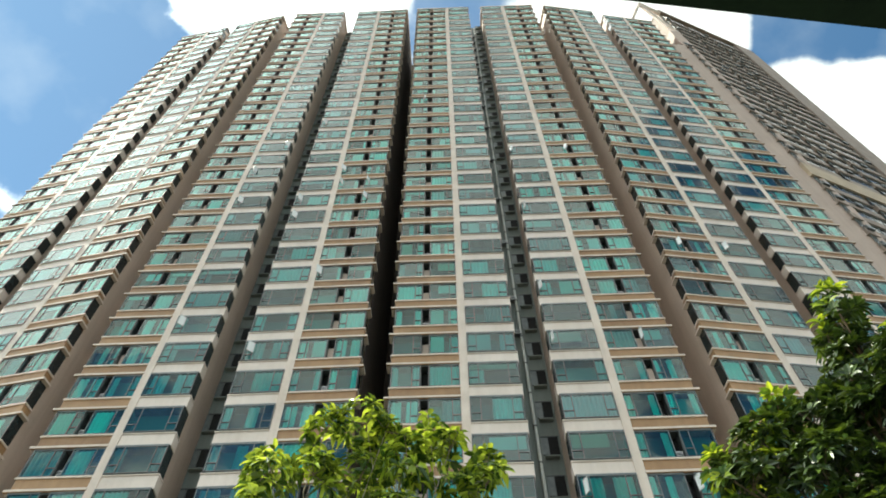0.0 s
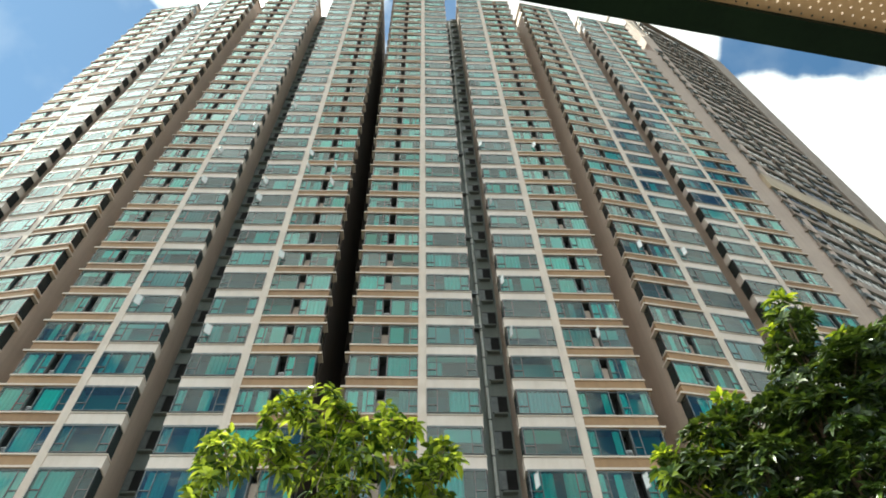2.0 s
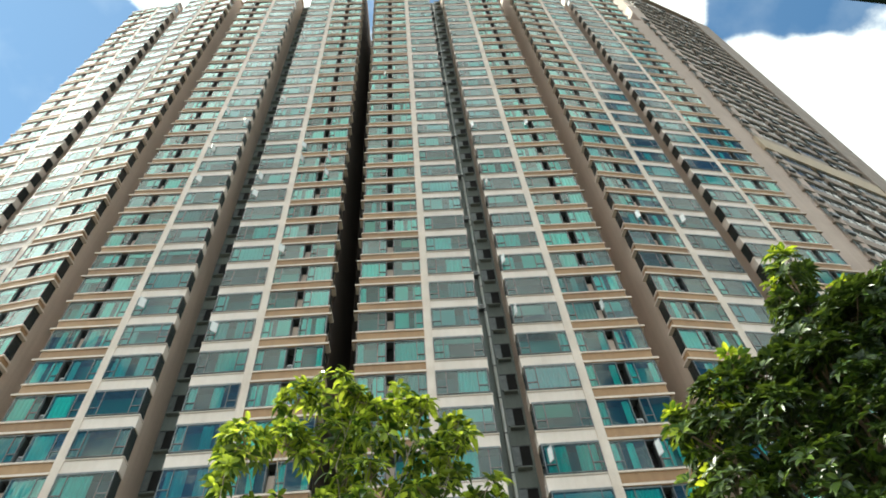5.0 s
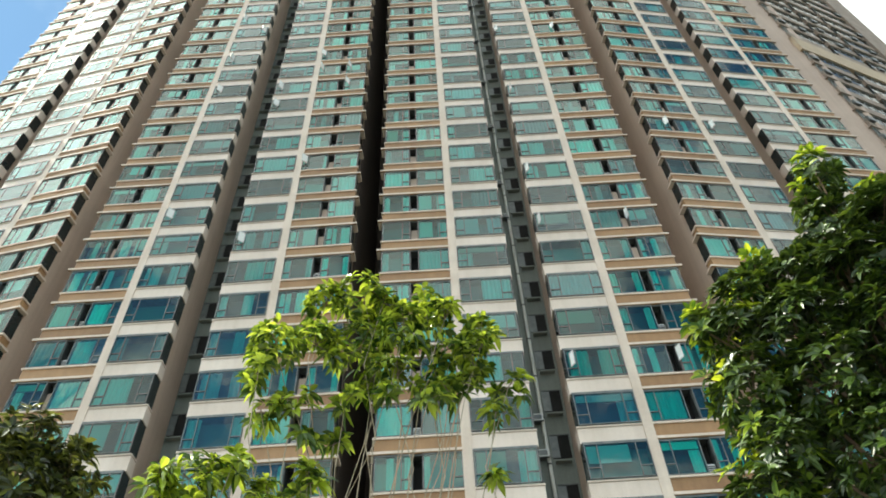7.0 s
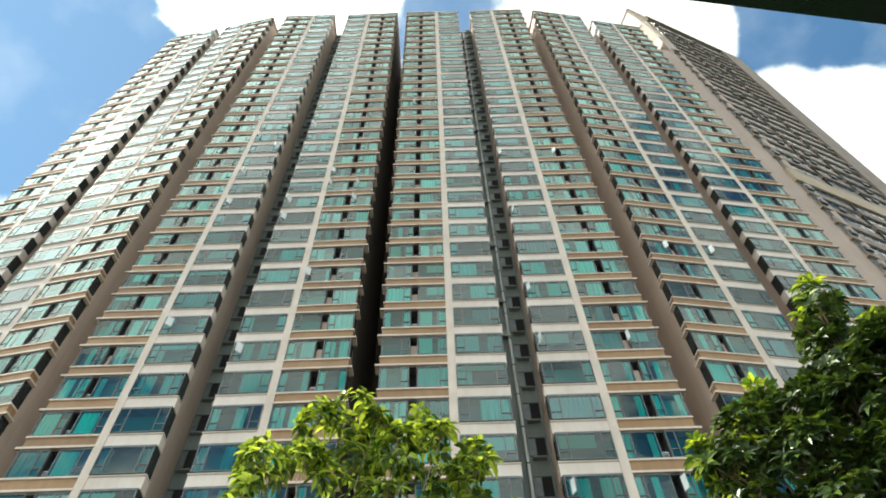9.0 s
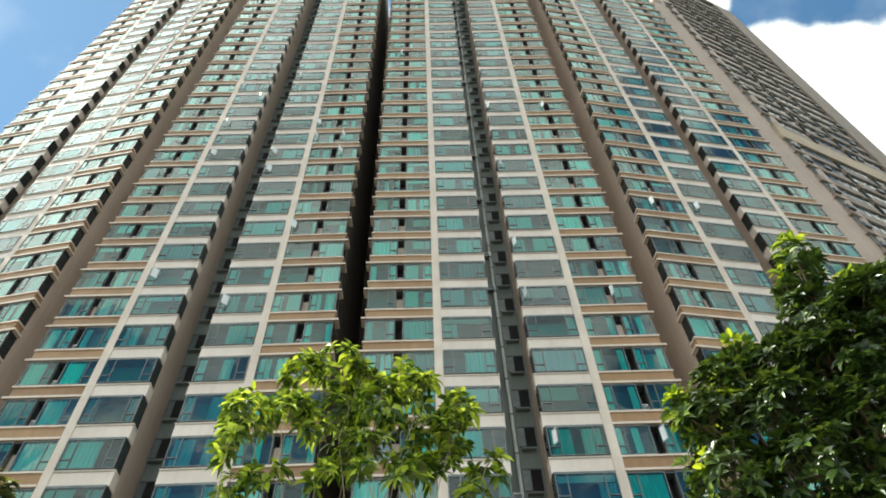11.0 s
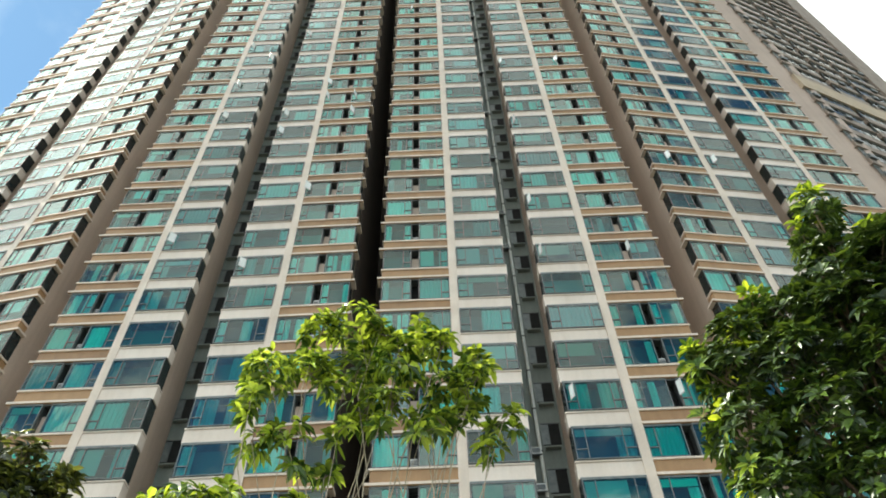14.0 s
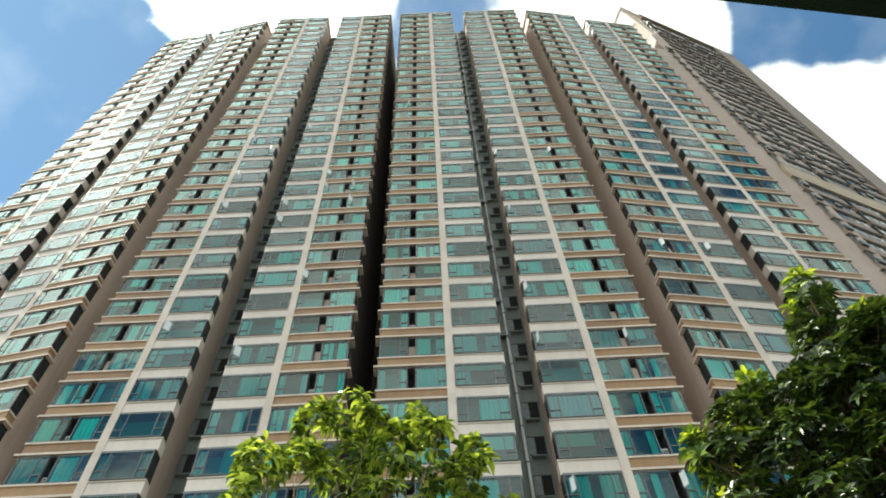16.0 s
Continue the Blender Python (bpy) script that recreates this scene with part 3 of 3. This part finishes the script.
OPEN = [(3, 12, 3.8), (3, 11, 3.8), (3, 11, 6.3), (3, 10, 0.5), (3, 9, 0.5), (2, 10, 5.5), (2, 12, 5.5), (3, 6, 3.8), (2, 4, 5.4), (3, 3, 0.5),
        (5, 13, 0.4), (5, 5, 0.5), (5, 9, 0.6), (5, 3, 0.6), (5, 3, 6.2), (6, 7, 1.9), (6, 7, 5.7), (5, 13, 5.6), (5, -1, 0.7), (5, -1, 6.3),
        (3, 23, 0.6), (3, 16, 0.5), (2, 14, 7.7), (2, 15, 5.3), (3, 10, 6.3), (4, 18, 2.0)]
for i, k, u in OPEN:
    t = towers[i]
    swing = 222 + 14 * ((k + i) % 3) if i < 4 else -48 - 12 * ((k + i) % 3)
    o = place("open_casement", SASH, pose(u + (0.3 if i < 4 else -0.3), -0.05, level(k) + 1.6, 0, 0, swing) @ Matrix.Diagonal((0.8 if i < 4 else 0.6, 1, 0.9, 1)), t, "pale casement pushed open")
    place("sash_pane", SASH_PANE, None, o)


# ---- trees ----
def leaf_crown(name, clumps, per_area, leaf_len, mat, parent, seed, droop=0.5, spread=1.0, rise_range=(-0.15, 0.75)):
    """Leaves in rosettes at the ends of twigs, over and inside the clumps given as centre and radius."""
    r = np.random.default_rng(seed)
    verts, faces, count = [], [], 0
    tips = []
    for cx, cy, cz, rad in clumps:
        n = max(4, int(per_area * rad * rad))
        d = r.normal(size=(n, 3))
        d[:, 2] += 0.25
        d /= np.linalg.norm(d, axis=1)[:, None]
        q = r.uniform(0.35, 1.0, n) ** 0.5
        centres = np.array((cx, cy, cz)) + d * (q * rad)[:, None] * np.array((1, spread, 1))
        for c, up in zip(centres, d):
            tips.append((tuple(c), (cx, cy, cz)))
            axis = up * 0.7 + np.array((0, 0, 0.7)) + r.normal(size=3) * 0.3
            axis /= np.linalg.norm(axis)
            side = np.cross(axis, (0.3, 0.2, 0.9))
            side /= np.linalg.norm(side)
            other = np.cross(axis, side)
            m = r.integers(9, 15)
            for j in range(m):
                ang = j * 2.399 + r.uniform(-0.3, 0.3)
                out = side * math.cos(ang) + other * math.sin(ang)
                rise = r.uniform(*rise_range)
                way = out + axis * rise
                way /= np.linalg.norm(way)
                ln = leaf_len * r.uniform(0.65, 1.2)
                wd = ln * r.uniform(0.15, 0.21)
                across = np.cross(way, axis)
                across /= np.linalg.norm(across) + 1e-9
                nor = np.cross(across, way)
                b0 = c + way * 0.02
                m1 = c + way * ln * 0.35 - nor * 0.0
                m2 = c + way * ln * 0.7 - np.array((0, 0, 1)) * ln * 0.12 * droop
                tp = c + way * ln - np.array((0, 0, 1)) * ln * 0.4 * droop
                fold = nor * wd * 0.35
                verts += [b0, m1 + across * wd + fold, m1, m1 - across * wd + fold, m2 + across * wd * 0.8 + fold, m2, m2 - across * wd * 0.8 + fold, tp]
                o = count
                faces += [(o, o + 2, o + 1), (o, o + 3, o + 2), (o + 1, o + 2, o + 5, o + 4), (o + 2, o + 3, o + 6, o + 5), (o + 4, o + 5, o + 7), (o + 5, o + 6, o + 7)]
                count += 8
    me = bpy.data.meshes.new(name)
    me.from_pydata([tuple(v) for v in verts], [], faces)
    me.materials.append(mat)
    me.update()
    ob = place(name, me, None, parent)
    return ob, tips


def bent(a, b, rnd, sag=0.12, n=4):
    a, b = Vector(a), Vector(b)
    pts = []
    for i in range(n + 1):
        t = i / n
        p = a.lerp(b, t)
        p += Vector((rnd.uniform(-1, 1), rnd.uniform(-1, 1), rnd.uniform(-0.3, 0.6))) * sag * math.sin(math.pi * t) * (b - a).length * 0.5
        pts.append(tuple(p))
    return pts


def tree(label, base, fork, clumps, per_area, leaf_len, leaf_mat, seed, trunk=0.14, spread=1.0, bark=BARK, stems=BARK, stem_r=0.03, droop=0.5, rise_range=(-0.15, 0.75), sag=0.07, many_stems=False):
    """Trunk, a limb to each clump, twigs to the rosettes, and the crown."""
    rnd = random.Random(seed)
    top = tagged(new("tree"), label, "tree")
    top.location = base
    off = Vector(base)
    rel = [(x - off.x, y - off.y, z - off.z, r) for x, y, z, r in clumps]
    f = Vector(fork) - off
    s = Solid()
    pts = bent((0, 0, 0), f, rnd, 0.05, 6)
    s.tube(pts, [trunk * (1 - 0.45 * i / 6) for i in range(7)], bark, 9)
    place("trunk", s.mesh("trunk"), None, top, "slender bark-covered trunk")
    crown_ob, tips = leaf_crown("crown", rel, per_area, leaf_len, leaf_mat, top, seed, droop, spread, rise_range)
    for x, y, z, r in rel:
        s = Solid()
        if many_stems:
            start = Vector((0.4 * x + rnd.uniform(-0.12, 0.12), 0.4 * y + rnd.uniform(-0.2, 0.2), rnd.uniform(1.8, 3.6)))
        else:
            start = f.lerp(Vector((0, 0, 0)), rnd.uniform(0.0, 0.25))
        limb = bent(start, (x, y, z), rnd, sag, 5)
        s.tube(limb, [stem_r * (1.0 - 0.13 * i) for i in range(6)], stems, 6)
        near = [t for t, c in tips if (Vector(c) - Vector((x, y, z))).length < 1e-6][:9]
        for t in near:
            s.tube(bent(limb[-1], t, rnd, 0.1, 2), (0.007, 0.005, 0.004), BARK, 4)
        place("limb", s.mesh("limb"), None, top)
    return top


MIDDLE = [(-1.44, 7.9, 9.35, 0.5), (-2.05, 7.8, 9.15, 0.42), (-0.42, 8.04, 9.2, 0.42), (-2.7, 7.6, 8.3, 0.45), (-2.85, 7.5, 7.7, 0.36),
          (0.42, 8.0, 8.25, 0.42), (0.78, 8.0, 7.55, 0.32), (0.55, 8.0, 7.15, 0.25), (-1.5, 8.2, 8.6, 0.6), (-0.75, 7.8, 8.55, 0.5),
          (0.0, 8.1, 8.4, 0.42), (-2.15, 7.9, 8.45, 0.45), (-2.35, 7.7, 7.3, 0.34), (-1.2, 7.9, 7.85, 0.42), (-0.3, 8.2, 7.8, 0.4),
          (-1.55, 7.6, 7.2, 0.25), (-2.1, 7.7, 6.8, 0.24), (-0.4, 7.7, 7.2, 0.28), (-2.75, 7.6, 7.15, 0.25), (-1.0, 7.7, 7.35, 0.25), (-1.75, 7.9, 6.75, 0.22), (0.15, 8.0, 7.65, 0.3),
          (0.45, 8.0, 8.6, 0.34), (-0.1, 8.0, 8.9, 0.36), (-0.85, 7.8, 7.7, 0.38), (-0.1, 7.9, 7.45, 0.3), (0.3, 8.0, 7.95, 0.34), (-1.1, 7.8, 9.1, 0.36), (0.45, 7.6, 5.98, 0.16)]
tree("leafy young tree with glossy yellow-green leaf clusters", (-1.5, 8.0, 0), (-1.5, 7.95, 5.6), [(-1.06 + (x + 1.0) * 0.92, y, z - 0.14, r - 0.09) for x, y, z, r in MIDDLE], 135, 0.215, LEAF, 11, 0.14, 1.0, BARK, TWIG, 0.014, 0.85, (-0.4, 0.7), 0.13, True)
LOWER = [(-3.3, 7.4, 6.05, 0.42), (-3.6, 7.25, 5.9, 0.3), (-2.85, 7.5, 6.3, 0.24), (-2.4, 7.65, 5.85, 0.32), (-3.2, 7.5, 5.5, 0.4), (-2.6, 7.6, 5.3, 0.35), (-1.95, 7.6, 6.0, 0.3)]
tree("low bright green tree beside a taller young one", (-3.0, 7.6, 0), (-3.0, 7.6, 4.6), [(x, y, z - 0.08, r - 0.08) for x, y, z, r in LOWER], 170, 0.24, LEAF, 12, 0.09, 1.0, BARK, TWIG, 0.014, 0.85, (-0.4, 0.7), 0.13, True)
RIGHT = [(4.4, 5.5, 8.2, 0.28), (4.8, 5.3, 7.5, 0.36), (4.2, 5.6, 7.95, 0.2), (4.35, 5.6, 7.6, 0.42), (3.72, 5.95, 7.12, 0.36), (3.2, 6.2, 7.05, 0.36), (4.1, 5.7, 7.2, 0.42), (4.45, 5.45, 8.5, 0.16), (3.5, 6.1, 7.42, 0.14),
         (2.95, 6.3, 6.6, 0.4), (2.75, 6.4, 6.85, 0.15), (4.6, 5.5, 7.1, 0.6), (4.2, 5.8, 6.7, 0.6), (3.6, 6.1, 6.4, 0.5), (3.0, 6.4, 5.9, 0.44), (3.7, 6.1, 5.7, 0.55),
         (4.5, 5.7, 6.0, 0.7), (3.1, 6.4, 5.2, 0.45), (3.8, 6.1, 4.9, 0.6), (2.8, 6.5, 4.7, 0.42), (5.2, 5.2, 7.2, 0.6), (5.4, 5.2, 6.4, 0.7), (4.9, 5.7, 5.2, 0.7)]
right_tree = tree("dense dark green tree, its crown's shade partly put into leaf colour", (4.3, 6.2, 0), (4.2, 6.0, 4.4), [(x, y, z, r * 0.85) for x, y, z, r in RIGHT[:10]] + RIGHT[10:], 440, 0.155, LEAF_SHADED, 13, 0.16, 1.3)
# Brighter leaves stand in for sun on the crown's top and left edge.
leaf_crown("sunlit_crown", [(x - 4.3, y - 6.2, z + 0.12, r * 1.02) for x, y, z, r in RIGHT[:3] + RIGHT[5:6] + RIGHT[7:11] + RIGHT[14:15] + RIGHT[17:18] + RIGHT[19:20]], 75, 0.17, LEAF_SUNLIT, right_tree, 21)[0]["label"] = "leaves in sunlit green along the crown's top and left edge"
LEFT = [(-5.06, 6.94, 6.3, 0.36), (-5.5, 6.7, 6.05, 0.36), (-4.78, 7.18, 6.24, 0.28), (-4.68, 7.3, 5.95, 0.34), (-5.1, 7.0, 5.8, 0.5),
        (-5.7, 6.6, 5.7, 0.5), (-4.75, 7.2, 5.5, 0.4)]
tree("small olive-green tree with drooping leaves", (-5.2, 7.0, 0), (-5.2, 7.0, 4.8), LEFT, 240, 0.18, LEAF_OLIVE, 14, 0.1, 1.2)

# ---- the walkway roof overhead ----
ROOF_Z, EDGE_Y, EDGE_TURN = 4.15, 0.572, 9.0
canopy = tagged(new("walkway_roof"), "dark green framed walkway roof with perforated brown soffit", "canopy")
canopy.matrix_basis = pose(0, EDGE_Y, 0, 0, 0, EDGE_TURN)
s = Solid()
s.box(-6.0, 6.0, -0.1, 0.0, ROOF_Z, ROOF_Z + 0.16, BEAM)
place("edge_beam", s.mesh("edge_beam"), None, canopy, "dark green painted edge beam")
s = Solid()
s.box(-6.0, 6.0, -2.7, -2.6, ROOF_Z, ROOF_Z + 0.16, BEAM)
place("back_beam", s.mesh("back_beam"), None, canopy)
for x in (-5.0, 5.0):
    s = Solid()
    s.box(x - 0.09, x + 0.09, -2.74, -2.56, 0.12, ROOF_Z, BEAM)
    place("post", s.mesh("post"), None, canopy)
    s = Solid()
    s.box(x - 0.05, x + 0.05, -2.6, -0.1, ROOF_Z + 0.03, ROOF_Z + 0.15, BEAM)
    place("cross_beam", s.mesh("cross_beam"), None, canopy)


def perforated(x0, x1, y0, y1, pitch, hole):
    """A thin sheet with rows of small round holes cut through it, every other row shifted by half a step."""
    verts, faces = [], []
    nx, ny = int((x1 - x0) / pitch), int((y1 - y0) / (pitch * 0.6))
    py = (y1 - y0) / ny
    for j in range(ny):
        for i in range(nx):
            cx = x0 + (i + (0.5 if j % 2 else 0.0)) * pitch + pitch / 2
            cy = y0 + (j + 0.5) * py
            o = len(verts)
            w, h = pitch / 2, py / 2
            verts += [(cx + a, cy + b, 0) for a, b in ((w, 0), (w, h), (0, h), (-w, h), (-w, 0), (-w, -h), (0, -h), (w, -h))]
            verts += [(cx + hole * math.cos(k * math.pi / 4), cy + hole * math.sin(k * math.pi / 4), 0) for k in range(8)]
            faces += [(o + k, o + (k + 1) % 8, o + 8 + (k + 1) % 8, o + 8 + k) for k in range(8)]
    me = bpy.data.meshes.new("soffit")
    me.from_pydata(verts, [], faces)
    me.materials.append(SOFFIT)
    me.update()
    return me


place("soffit", perforated(-1.0, 4.0, -1.2, -0.1, 0.04, 0.0045), pose(0, 0, ROOF_Z + 0.05), canopy, "brown perforated metal soffit")
s = Solid()
s.box(-6.0, -1.0, -2.6, -0.1, ROOF_Z + 0.05, ROOF_Z + 0.06, SOFFIT)
s.box(-1.0, 6.0, -2.6, -1.2, ROOF_Z + 0.05, ROOF_Z + 0.06, SOFFIT)
s.box(4.03, 6.0, -1.2, -0.1, ROOF_Z + 0.05, ROOF_Z + 0.06, SOFFIT)
place("roof_sheet", s.mesh("roof_sheet"), None, canopy)
# Unseen sheet added above the soffit so that its holes shine warm.
s = Solid()
s.sheet([(-6.0, -2.7, ROOF_Z + 0.162), (6.0, -2.7, ROOF_Z + 0.162), (6.0, -0.02, ROOF_Z + 0.162), (-6.0, -0.02, ROOF_Z + 0.162)], HOLE_BACKING)
place("top_sheet", s.mesh("top_sheet"), None, canopy, "added milky translucent sheet that brightens the soffit's holes")
